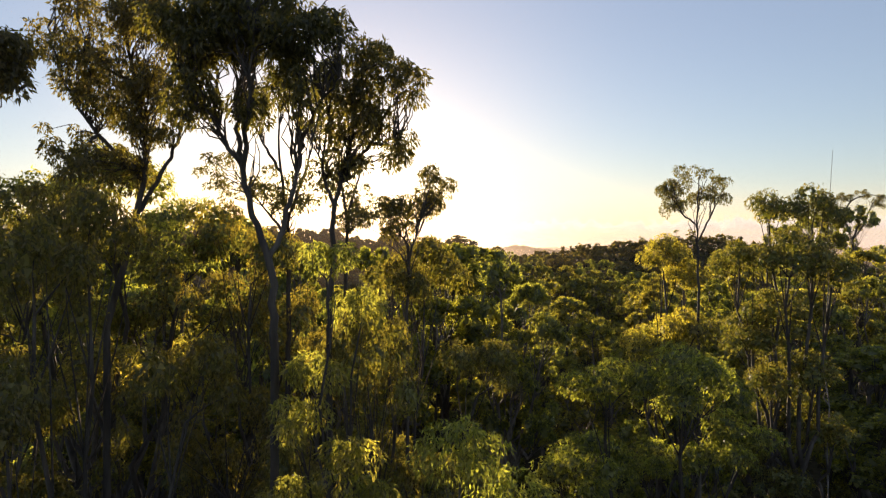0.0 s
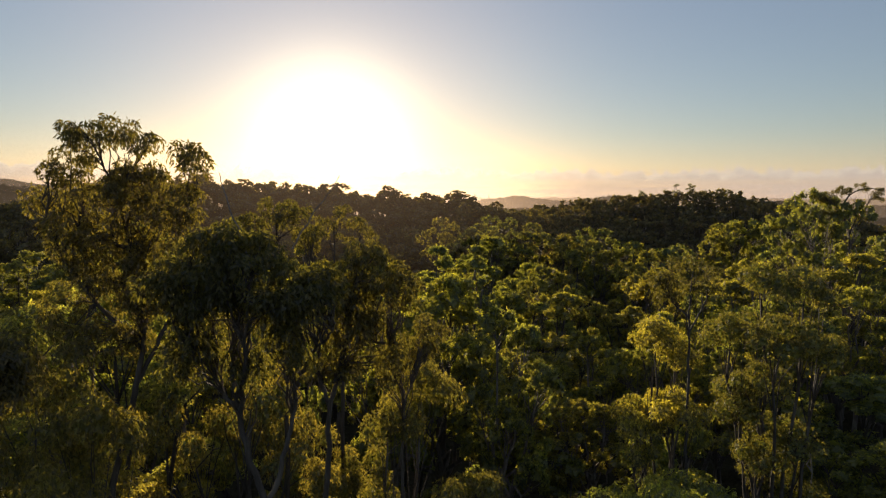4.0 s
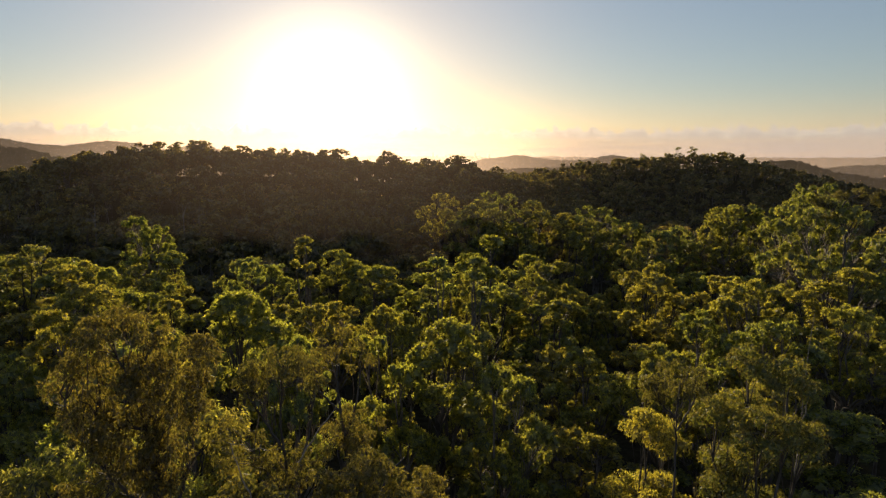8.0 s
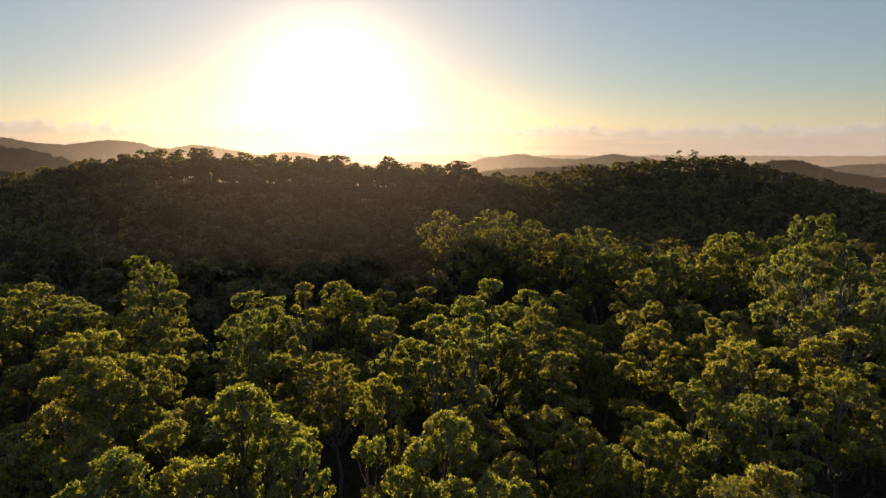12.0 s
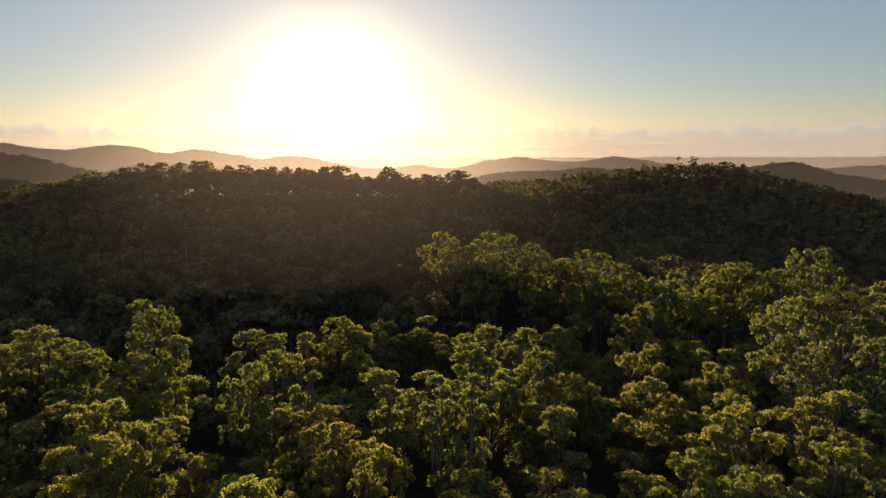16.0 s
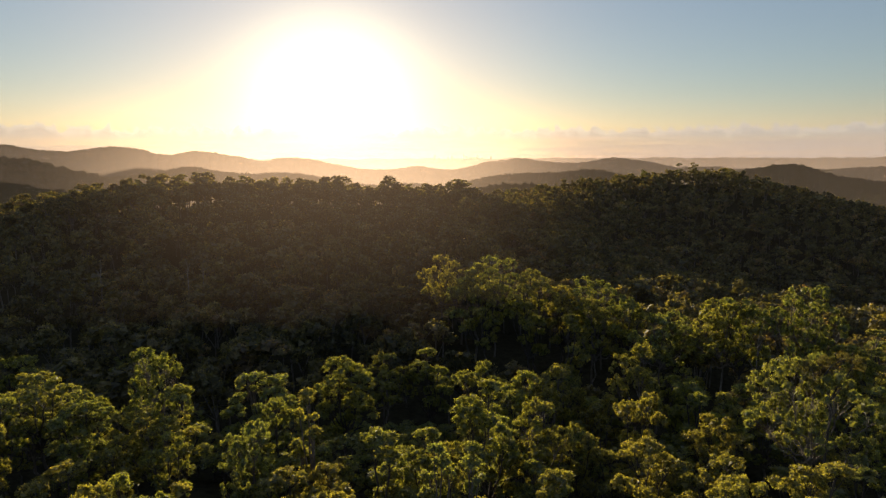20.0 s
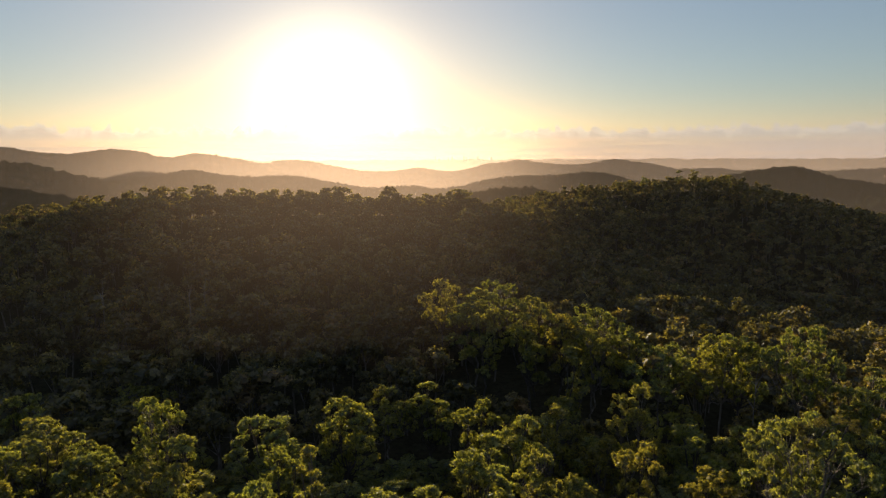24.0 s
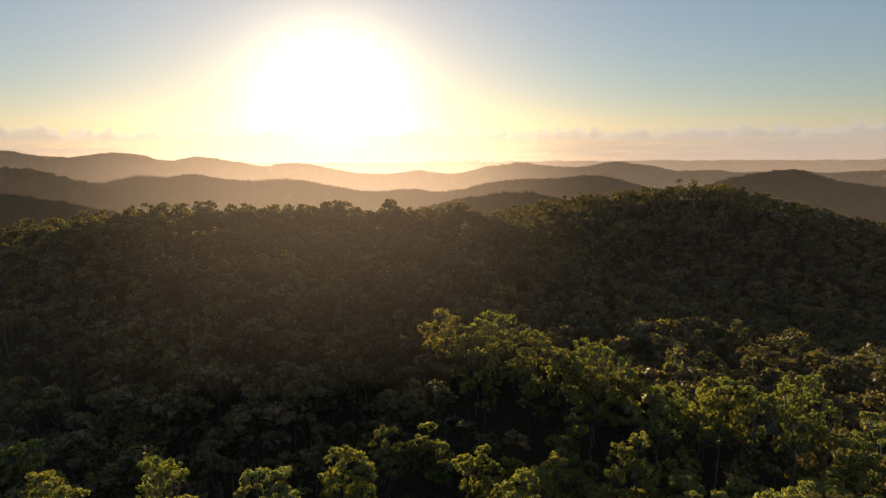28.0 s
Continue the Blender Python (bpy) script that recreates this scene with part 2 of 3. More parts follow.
class Soup:
    """Collects triangles and quads of one mesh: leaves in slot 0, inner leaves in slot 1, bark in slot 2."""

    def __init__(self):
        self.v, self.f3, self.f4, self.core, self.bark, self.n = [], [], [], [], [], 0

    def add(self, v, f, core=False, bark=False):
        (self.core if core else self.bark if bark else self.f3 if f.shape[1] == 3 else self.f4).append(f + self.n)
        self.v.append(v)
        self.n += len(v)

    def mesh(self, name):
        sets = [(np.concatenate(f), slot) for f, slot in ((self.core, 1), (self.bark, 2), (self.f3, 0), (self.f4, 0)) if f]
        me = mesh_of(name, np.concatenate(self.v), [f for f, _ in sets])
        if self.core or self.bark:
            me.polygons.foreach_set("material_index", np.concatenate([np.full(len(f), slot, np.int32) for f, slot in sets]))
        return me


def unit(v):
    return v / np.maximum(np.linalg.norm(v, axis=-1, keepdims=True), 1e-9)


def tube(soup, pts, radii, sides=6):
    """A tapered limb through the points."""
    pts = np.asarray(pts, float)
    way = unit(np.gradient(pts, axis=0))
    a = unit(np.cross(way, np.array([0.31, 0.95, 0.05])))
    b = np.cross(way, a)
    t = np.arange(sides) * 2 * np.pi / sides
    ring = np.cos(t)[None, :, None] * a[:, None] + np.sin(t)[None, :, None] * b[:, None]
    v = (pts[:, None] + ring * np.asarray(radii)[:, None, None]).reshape(-1, 3)
    i, j = np.meshgrid(np.arange(len(pts) - 1), np.arange(sides), indexing="ij")
    k = (j + 1) % sides
    soup.add(v, np.stack([i * sides + j, i * sides + k, (i + 1) * sides + k, (i + 1) * sides + j], -1).reshape(-1, 4))


def bend(rng, a, b, steps, sag):
    """Points of a crooked limb from a to b."""
    t = np.linspace(0, 1, steps)[:, None]
    p = np.asarray(a) * (1 - t) + np.asarray(b) * t
    wob = rng.normal(0, sag, (steps, 3)) * np.sin(np.pi * t)
    p = p + wob
    p[:, 2] += sag * 1.2 * np.sin(np.pi * t[:, 0])
    return p


def leaf_spray(soup, rng, base, out, length, width, droop, tri=False):
    """Hanging narrow leaves from their stalk ends."""
    n = len(base)
    ax = unit(rng.normal(0, 0.6, (n, 3)) + out * 0.5 + np.array([0, 0, -droop]))
    side = unit(np.cross(ax, rng.normal(0, 1, (n, 3))))
    ln = length * rng.uniform(0.65, 1.3, (n, 1))
    w = width * rng.uniform(0.7, 1.3, (n, 1))
    if tri:
        v = np.stack([base - side * w, base + side * w, base + ax * ln], 1).reshape(-1, 3)
        soup.add(v, np.arange(3 * n).reshape(-1, 3))
    else:
        v = np.stack([base, base + ax * ln * 0.4 + side * w, base + ax * ln, base + ax * ln * 0.45 - side * w], 1).reshape(-1, 3)
        soup.add(v, np.arange(4 * n).reshape(-1, 4))


def tuft(soup, rng, c, r, leaves, length, width, droop=0.6, inner=0, tri=False, flat=0.8):
    """A domed tuft of leaves at the end of a twig, with a denser inner layer of overlapping sprigs."""
    c = np.asarray(c, float)
    squash = np.array([1, 1, flat])
    lobes = unit(rng.normal(0, 1, (4, 3)) + np.array([0, 0, 0.5]))
    if inner:
        d = unit(rng.normal(0, 1, (inner, 3)) + np.array([0, 0, 0.25]))
        mid = c + d * r * rng.uniform(0.45, 0.72, (inner, 1)) * squash
        nor = unit(d + rng.normal(0, 0.45, (inner, 3)))
        e = unit(np.cross(nor, rng.normal(0, 1, (inner, 3))))
        g = np.cross(nor, e)
        w = r * min(0.62, 2.0 / math.sqrt(inner) if inner < 60 else 1.35 / math.sqrt(inner)) * rng.uniform(0.65, 1.2, (inner, 1))
        soup.add(np.stack([mid + e * w, mid - e * w * 0.6 + g * w, mid - e * w * 0.6 - g * w * 0.9], 1).reshape(-1, 3), np.arange(3 * inner).reshape(-1, 3), True)
    d = unit(rng.normal(0, 1, (leaves, 3)) + np.array([0, 0, 0.5]))
    far = (0.78 + 0.34 * np.max(np.maximum(d @ lobes.T, 0) ** 3, axis=1)[:, None]) * (1 - np.abs(rng.normal(0, 0.13, (leaves, 1))))
    base = c + d * far * r * squash
    base[:, 2] += droop * length * 0.35
    leaf_spray(soup, rng, base, d, length, width, droop, tri)


def cloud(rng, c, big, small, count, flat=0.74, gap=0.0):
    """Tuft centres over one rounded head of the crown."""
    out, tries = [], 0
    while len(out) < count and tries < 400:
        tries += 1
        d = unit(rng.normal(0, 1, 3))
        if d[2] < -0.35:
            d[2] = -d[2]
        p = c + d * (big - small * 0.5) * rng.uniform(0.72, 1.06) * np.array([1, 1, flat])
        if all(np.linalg.norm(p - q) > small * (1.0 + gap) for q in out):
            out.append(p)
    return out


def gum_tree(seed, height, spread, crown_low, tufts, tuft_r, leaves, length, width, droop=0.6, inner=0, tri=False,
             heads=9, radius=0.2, gap=0.0, label="", leafage=None, bark=None):
    """A eucalypt: crooked forking trunk, limbs that rise to rounded heads, and domed tufts of leaves over each head. Stands at its foot."""
    rng = np.random.default_rng(seed)
    root = tagged(new("gum_tree"), label, "tree", "gum trees of the forest")
    fork = np.array([0.0, 0.0, height * crown_low * 0.88])
    stem = Soup()
    tube(stem, bend(rng, (0, 0, -0.6), fork, 8, height * 0.014), np.linspace(radius * 1.2, radius * 0.75, 8), 8)
    thing("trunk", stem.mesh("trunk"), bark or MAT_BARK, root, smooth=True)
    # heads of the crown, the highest near the middle
    cs, tries, apart = [], 0, spread * 0.62
    while len(cs) < heads:
        tries += 1
        u = rng.uniform(0.0, 1)
        a = rng.uniform(0, 2 * np.pi)
        rad = spread * 0.78 * np.sin(np.pi * min(1.0, 0.2 + 0.68 * u)) ** 0.7 * np.sqrt(rng.uniform(0.05, 1.0))
        p = np.array([np.cos(a) * rad, np.sin(a) * rad, height * (crown_low + (1 - crown_low) * u)])
        if all(np.linalg.norm((p - q) * np.array([1, 1, 1.3])) > apart for q in cs):
            cs.append(p)
        elif tries % 30 == 0:
            apart *= 0.93
    high = max(p[2] for p in cs)
    crown = Soup()
    for c in cs:
        big = spread * rng.uniform(0.3, 0.46)
        c[2] += height - high - big * 0.62
        hub = c - np.array([0, 0, big * 0.45])
        limb = Soup()
        mid = fork * 0.45 + hub * 0.55
        mid[:2] = fork[:2] * 0.3 + hub[:2] * 0.7
        path = np.concatenate((bend(rng, fork + np.array([0, 0, -0.3]), mid, 5, height * 0.012), bend(rng, mid, hub, 4, height * 0.006)[1:]))
        tube(limb, path, np.linspace(radius * 0.55, radius * 0.2, len(path)), 6)
        for p in cloud(rng, c, big, tuft_r, max(3, round(tufts / heads * (big / (spread * 0.38)) ** 2)), gap=gap):
            tube(limb, bend(rng, path[rng.integers(5, 8)], p, 3, 0.12 * tuft_r), np.linspace(radius * 0.17, radius * 0.04, 3), 3)
            tuft(crown, rng, p, tuft_r * rng.uniform(0.7, 1.3), leaves, length, width, droop, inner, tri)
        thing("limb", limb.mesh("limb"), bark or MAT_BARK, root, smooth=True)
    thing("crown", crown.mesh("crown"), (leafage or MAT_LEAF, MAT_CORE), root)
    return root


# ---- the lie of the land ----
def step(v):
    v = np.clip(v, 0, 1)
    return v * v * (3 - 2 * v)


def hill(x, y, cx, cy, h, sx, sy, sx2=None):
    dx = x - cx
    s = np.where(dx > 0, sx2 or sx, sx)
    return h * np.exp(-(dx / s) ** 2 - ((y - cy) / sy) ** 2)


FAR_HILLS = (  # x, y, rise, width, depth
    (-2410, 3500, 160, 420, 300), (-1745, 3400, 130, 300, 300), (-1250, 3300, 116, 300, 260), (-700, 3300, 86, 350, 260),
    (-1000, 1500, 118, 230, 220), (-935, 2200, 70, 350, 220), (-500, 2000, 45, 300, 200), (420, 3800, 78, 260, 250),
    (990, 3800, 76, 330, 250), (437, 2300, 66, 300, 180), (126, 1500, 50, 170, 150), (1171, 2200, 78, 230, 200), (2040, 3000, 40, 400, 250))
K = 0.7           # metres for one unit of the plan of the hills
FOOT = 6.2        # the trees' feet stand so much lower than the plan says


RIDGE_X = (-520, -420, -300, -235, -190, -143, -80, 14, 60, 110)
RIDGE_Y = (560, 525, 478, 425, 397, 412, 482, 516, 520, 520)
RIDGE_H = (0, 2, 15, 27, 33, 33.5, 29.5, 23, 11, 2)


def ridge_y(x):
    """Where the line of the near ridge runs, in metres."""
    return K * np.interp(np.asarray(x, float) / K, RIDGE_X, RIDGE_Y)


def ground_z(x, y):
    x, y = np.asarray(x, float) / K, np.asarray(y, float) / K
    r = np.hypot(x, y)
    z = -2.0 - 12.0 * step((y - 55) / 80)
    z = z + hill(x, y, 82, 112, 11, 32, 34) + hill(x, y, -46, 86, 6, 24, 24) + hill(x, y, 22, 192, 6, 30, 26) + hill(x, y, 46, 166, 4, 22, 22)
    z = z - 41 * step((x - 25) / 210) * np.exp(-((y - 385) / 160) ** 2)
    dy = y - np.interp(x, RIDGE_X, RIDGE_Y)
    back = np.exp(-(np.abs(dy) / np.where(dy < 0, 125.0, 100.0)) ** 2.0)
    z = z + np.interp(x, RIDGE_X, RIDGE_H) * back
    z = z - 45 * step((y - 520) / 500)
    z = z + hill(x, y, 290, 745, 51, 265, 150, 128)
    z = z + 88 * step((r - 2600) / 4300)
    for cx, cy, h, sx, sy in FAR_HILLS:
        z = z + hill(x, y, cx, cy, h, sx, sy)
    roll = np.sin(x / 61.0 + 1.3 * np.sin(y / 97.0)) * np.cos(y / 73.0 + np.sin(x / 120.0))
    spur = np.sin(x / 97.0 + 0.9 * np.sin(y / 150.0) + y / 260.0) * np.cos(y / 240.0 - x / 330.0)
    return K * (z + roll * (1.5 + 6.0 * step((r - 900) / 900)) + spur * 9.0 * step((r - 1300) / 700)) - FOOT


def build_ground():
    rad = np.concatenate((np.linspace(0.01, 60, 24), np.geomspace(63, 4950, 170)))
    ang = np.concatenate((np.linspace(-45, 45, 541), np.linspace(47, 313, 90)))
    a, r = np.meshgrid(np.radians(ang), rad, indexing="ij")
    x, y = r * np.sin(a), r * np.cos(a)
    bump = np.random.default_rng(2).normal(0, 1.0, x.shape)
    canopy = (bump * 1.6 + 2.2 * np.sin(x / 31 + 2 * np.sin(y / 83)) * np.sin(y / 47 + x / 71)) * step((r - 700) / 200)
    v = np.stack([x, y, ground_z(x, y) + canopy], -1).reshape(-1, 3)
    na, nr = len(ang), len(rad)
    i, j = np.meshgrid(np.arange(na), np.arange(nr - 1), indexing="ij")
    k = (i + 1) % na
    f = np.stack([i * nr + j, i * nr + j + 1, k * nr + j + 1, k * nr + j], -1).reshape(-1, 4)
    ob = thing("ground", mesh_of("ground", v, [f]), MAT_GROUND, smooth=True)
    tagged(ob, "leaf-littered forest floor rolling away to hazy wooded hills", "ground", kind="structure")


build_ground()


def mist(dist, low, top, share, forward=0.05):
    a = np.radians(np.linspace(-60, 60, 61))
    foot = np.stack([dist * np.sin(a), dist * np.cos(a), np.full(61, max(-120.0, low))], -1)
    head = foot * np.array([1, 1, 0]) + np.array([0, 0, top + 45])
    i = np.arange(60)
    ob = thing("mist", mesh_of("mist", np.concatenate((foot, head)), [np.stack([i, i + 1, i + 62, i + 61], -1)]), haze_material(low, top, share, forward))
    tagged(ob, "thin sheet standing in for golden morning mist between the hills", "mist", kind="backdrop")


# 105 m sheet: added to brighten the shaded ridge for haze and lens glare
for dist, low, top, share, forward in ((105, -10, 170, 0.019, 0.42), (620, -120, 150, 0.05, 0.14), (1050, -120, 200, 0.08, 0.16), (1800, -120, 260, 0.17, 0.15), (3100, -120, 340, 0.36, 0.1)):
    mist(dist, low, top, share, forward)

# ---- tall trees near the start ----
def plant(root, x, y):
    root.location = (x, y, float(ground_z(x, y)))
    return root


def rise(x, y, top):
    return top - float(ground_z(x, y))


DARK = "tall gum tree with drooping dark leaves against the sun"
HEROES = []


def hero(seed, x, y, top, spread, low, clumps, r, leaves, label=DARK, **more):
    x, y, top, spread = x * K, y * K, top * K, spread * K
    HEROES.append((x, y, spread))
    size = 0.075 if y < 8 else 0.09
    return plant(gum_tree(seed, rise(x, y, top), spread, low, clumps, r, leaves, size, size * 0.14, 1.25, label=label, **{"leafage": MAT_SHADED, "gap": 0.1, **more}), x, y)


OPEN = "tall gum tree with open crooked limbs and drooping backlit leaves"


def open_gum(seed, y, parts, limbs, tufts, girth, label=OPEN):
    """A tall gum with bare rising limbs. parts: x, z and reach of each part of the crown; limbs: x, z along each."""
    rng = np.random.default_rng(seed)
    x0 = limbs[0][0][0]
    foot = np.array([x0, y, float(ground_z(x0, y))])
    root = tagged(new("gum_tree"), label, "tree", "gum trees of the forest")
    lines, soups = [], []
    for i, way in enumerate(limbs):
        p = np.array([(x, 0.0, z) for x, z in way])
        p[1:, 1] = rng.normal(0, 0.12, len(p) - 1).cumsum() + (0.5 if i % 2 else -0.3) * np.linspace(0.1, 1, len(p) - 1)
        if i:
            host = lines[0] if i == 1 else np.concatenate(lines)
            p[0] = host[np.argmin(np.abs(host[:, 0] - p[0, 0]) + np.abs(host[:, 2] - p[0, 2]))]
        n = len(p) * 5
        u = np.linspace(0, len(p) - 1, n)
        q = np.stack([np.interp(u, np.arange(len(p)), p[:, c]) for c in range(3)], -1)
        for _ in range(3):
            q[1:-1] = (q[:-2] + 2 * q[1:-1] + q[2:]) / 4
        q[1:-1] += rng.normal(0, 0.012, (n - 2, 3))
        lines.append(q)
        s = Soup()
        thick = girth * (1.0 if i == 0 else 0.7)
        tube(s, q, np.linspace(thick, 0.010, n), 7)
        if i == 0:
            tube(s, np.linspace((x0, 0, foot[2] - 0.5), q[0], 6), np.linspace(thick * 1.5, thick, 6), 7)
        soups.append(s)
    hosts = np.concatenate([q[len(q) // 3:] for q in lines])
    owner = np.concatenate([np.full(len(q) - len(q) // 3, i) for i, q in enumerate(lines)])
    share = np.array([a * b for _, _, a, b in parts])
    cs, tries = [], 0
    while len(cs) < tufts and tries < 6000:
        tries += 1
        x, z, a, b = parts[rng.choice(len(parts), p=share / share.sum())]
        d = unit(rng.normal(0, 1, 3)) * rng.uniform(0.3, 1.45) ** 0.5
        c = np.array([x + d[0] * a, d[1] * min(a, 0.6) * 1.1, z + d[2] * b])
        if all(np.linalg.norm(c - e) > 0.1 for e in cs):
            cs.append(c)
    crown = Soup()
    for c in cs:
        low = c - np.array([0, 0, rng.choice((0.1, 0.5, 0.9))])
        gap = np.linalg.norm((hosts - low) * np.array([1, 1, 0.7]), axis=1) + np.where(hosts[:, 2] > c[2], 0.5, 0)
        k = np.argmin(gap)
        tube(soups[owner[k]], bend(rng, hosts[k], c, 6, 0.04), np.linspace(0.013, 0.003, 6), 3)
        r = rng.uniform(0.09, 0.19)
        tuft(crown, rng, c, r, int(200 * (r / 0.19) ** 2), 0.074, 0.0115, 1.2, flat=0.9)
    for i, s in enumerate(soups):
        part = "limb" if i else "trunk"
        thing(part, s.mesh(part), MAT_SHADED_BARK, root, smooth=True).location = (-x0, 0, -foot[2])
    thing("crown", crown.mesh("crown"), MAT_BACKLIT, root).location = (-x0, 0, -foot[2])
    root.location = foot
    return root


open_gum(11, 9.4, ((-5.0, 13.23, 0.47, 0.25), (-4.28, 13.17, 0.26, 0.25), (-5.69, 12.36, 0.31, 0.31), (-5.31, 11.79, 0.44, 0.44), (-4.72, 11.45, 0.5, 0.6), (-4.28, 11.1, 0.38, 0.5), (-5.53, 10.66, 0.31, 0.31), (-3.68, 12.8, 0.24, 0.26), (-3.84, 12.2, 0.38, 0.38), (-4.91, 10.23, 0.56, 0.31), (-4.85, 12.5, 0.4, 0.35), (-5.4, 12.75, 0.28, 0.25), (-4.4, 12.45, 0.32, 0.4), (-4.15, 11.65, 0.4, 0.4)),
         (((-4.91, 7.97), (-4.44, 9.6), (-4.34, 10.48), (-4.59, 11.67), (-4.69, 12.42), (-4.97, 13.17)), ((-4.44, 9.6), (-4.12, 10.35), (-4.03, 11.1), (-3.81, 12.11), (-3.72, 12.8)), ((-4.39, 10.1), (-5.13, 10.85), (-5.53, 11.54), (-5.69, 12.29)), ((-4.67, 12.36), (-4.28, 13.05)), ((-4.59, 11.6), (-5.22, 11.86))), 280, 0.05)
middle = open_gum(12, 6.8, ((-2.55, 11.44, 0.43, 0.32), (-2.1, 11.51, 0.48, 0.34), (-1.55, 11.31, 0.43, 0.27), (-2.14, 11.83, 0.32, 0.14), (-2.64, 10.74, 0.23, 0.32), (-2.01, 10.49, 0.14, 0.14), (-1.55, 10.69, 0.2, 0.2)),
         (((-1.78, 8.06), (-1.8, 8.97), (-2.08, 9.61), (-2.14, 9.92), (-2.42, 10.42), (-2.55, 10.83), (-2.69, 11.37)), ((-2.14, 9.88), (-2.2, 10.42), (-2.23, 10.87), (-2.1, 11.51)), ((-2.14, 9.92), (-2.01, 10.42), (-1.96, 10.87), (-1.87, 11.42)), ((-1.79, 8.97), (-1.65, 9.47), (-1.55, 10.06), (-1.65, 10.6), (-1.64, 10.92), (-1.69, 11.33)), ((-1.55, 10.19), (-1.4, 10.58), (-1.1, 10.92)), ((-2.42, 10.42), (-2.64, 10.69), (-2.87, 11.24))), 170, 0.045)
side = open_gum(19, 8.2, ((-1.27, 11.26, 0.33, 0.27), (-0.73, 11.37, 0.38, 0.3), (-1.08, 10.76, 0.33, 0.38), (-0.59, 10.35, 0.16, 0.25), (-1.33, 10.14, 0.25, 0.19), (-0.4, 11.17, 0.14, 0.22)),
         (((-1.45, 8.22), (-1.39, 9.53), (-1.27, 10.08), (-1.15, 10.52), (-1.11, 11.01), (-0.95, 11.39)), ((-1.27, 10.03), (-0.89, 10.52), (-0.73, 11.12), (-0.45, 11.28)), ((-1.38, 9.59), (-1.57, 10.08), (-1.44, 10.85)), ((-0.88, 10.52), (-0.59, 10.41))), 105, 0.04)
open_gum(16, 11.4, ((-2.78, 12.1, 0.42, 0.22), (-3.3, 11.75, 0.4, 0.25), (-2.3, 11.75, 0.35, 0.22), (-3.7, 10.4, 0.6, 0.4), (-2.7, 10.1, 0.6, 0.35)),
         (((-2.75, 7.3), (-2.7, 9.48), (-2.9, 10.8), (-2.8, 12.0)), ((-2.7, 9.48), (-2.4, 10.6), (-2.3, 11.7)), ((-2.85, 10.4), (-3.2, 11.0), (-3.35, 11.7)), ((-2.7, 9.3), (-3.5, 10.2))), 75, 0.045)
open_gum(27, 13.1, ((-2.15, 11.92, 0.45, 0.22), (-1.65, 11.6, 0.35, 0.22), (-2.6, 11.5, 0.35, 0.22), (-1.9, 10.0, 0.6, 0.4)),
         (((-2.0, 7.3), (-1.95, 9.6), (-2.15, 10.9), (-2.15, 11.85)), ((-1.95, 9.6), (-1.7, 10.7), (-1.65, 11.55)), ((-2.1, 10.4), (-2.45, 10.9), (-2.6, 11.45))), 55, 0.045)
open_gum(28, 49.2, ((29.2, 12.5, 0.7, 0.35), (30.6, 13.0, 0.8, 0.28), (32.2, 13.3, 0.8, 0.28), (33.4, 12.7, 0.35, 0.5), (32.3, 11.0, 0.5, 0.4), (30.2, 11.2, 0.7, 0.4)),
         (((31.2, 5.0), (31.3, 9.6), (30.4, 11.6), (29.2, 12.4)), ((31.3, 9.6), (32.3, 11.0), (32.8, 12.2), (33.3, 12.9)), ((30.4, 11.6), (31.0, 12.8), (32.4, 13.3), (33.5, 12.9)), ((31.3, 9.6), (32.0, 11.3), (31.6, 12.3))), 170, 0.11,
         "gum tree with an arching half-bare limb over the canopy")
open_gum(13, 5.7, ((-4.0, 10.82, 0.2, 0.15), (-3.88, 10.62, 0.12, 0.12), (-3.72, 10.8, 0.08, 0.08)),
         (((-4.38, 8.75), (-4.27, 10.27), (-4.0, 10.76), (-3.7, 10.88)), ((-4.15, 10.46), (-3.85, 10.61))), 36, 0.04)
open_gum(22, 10.5, ((-0.16, 10.12, 0.28, 0.32), (-0.48, 9.84, 0.35, 0.24), (-0.79, 9.56, 0.42, 0.28)),
         (((-0.58, 7.74), (-0.55, 9.0), (-0.2, 10.05)), ((-0.55, 9.0), (-0.76, 9.56))), 45, 0.03)
hero(17, -10.5, 19.5, 15.0, 2.6, 0.7, 46, 0.38, 330, heads=8, radius=0.12, inner=90)
open_gum(14, 14.8, ((5.75, 10.8, 0.3, 0.14), (6.35, 10.6, 0.2, 0.14), (5.25, 10.45, 0.25, 0.15), (5.9, 10.3, 0.3, 0.1), (5.3, 10.05, 0.2, 0.12), (6.4, 10.2, 0.2, 0.12)),
         (((5.9, 6.0), (5.9, 8.8), (5.75, 9.9), (5.7, 10.75)), ((5.85, 9.3), (6.2, 10.0), (6.35, 10.55)), ((5.8, 9.6), (5.4, 10.0), (5.25, 10.4)), ((5.75, 9.9), (5.95, 10.3))), 38, 0.035,
         "slender gum tree with sparse tufts on thin forked branches")
hero(15, 12.7, 23.6, 15.0, 2.8, 0.6, 120, 0.36, 240, "dense rounded gum tree with an olive crown, dark in shade", heads=17, radius=0.12, inner=80, bark=MAT_SHADED_BARK)
hero(18, 8.2, 22.6, 13.2, 2.0, 0.6, 74, 0.34, 260, "bushy young gum tree with bright rounded tufts", heads=11, radius=0.1, inner=80, bark=MAT_SHADED_BARK, leafage=MAT_LEAF)
hero(20, 0.35, 8.4, 10.5, 1.5, 0.82, 34, 0.26, 300, "young gum tree with bright yellow-green drooping leaves", heads=7, radius=0.05, leafage=MAT_LEAF, bark=MAT_SHADED_BARK)
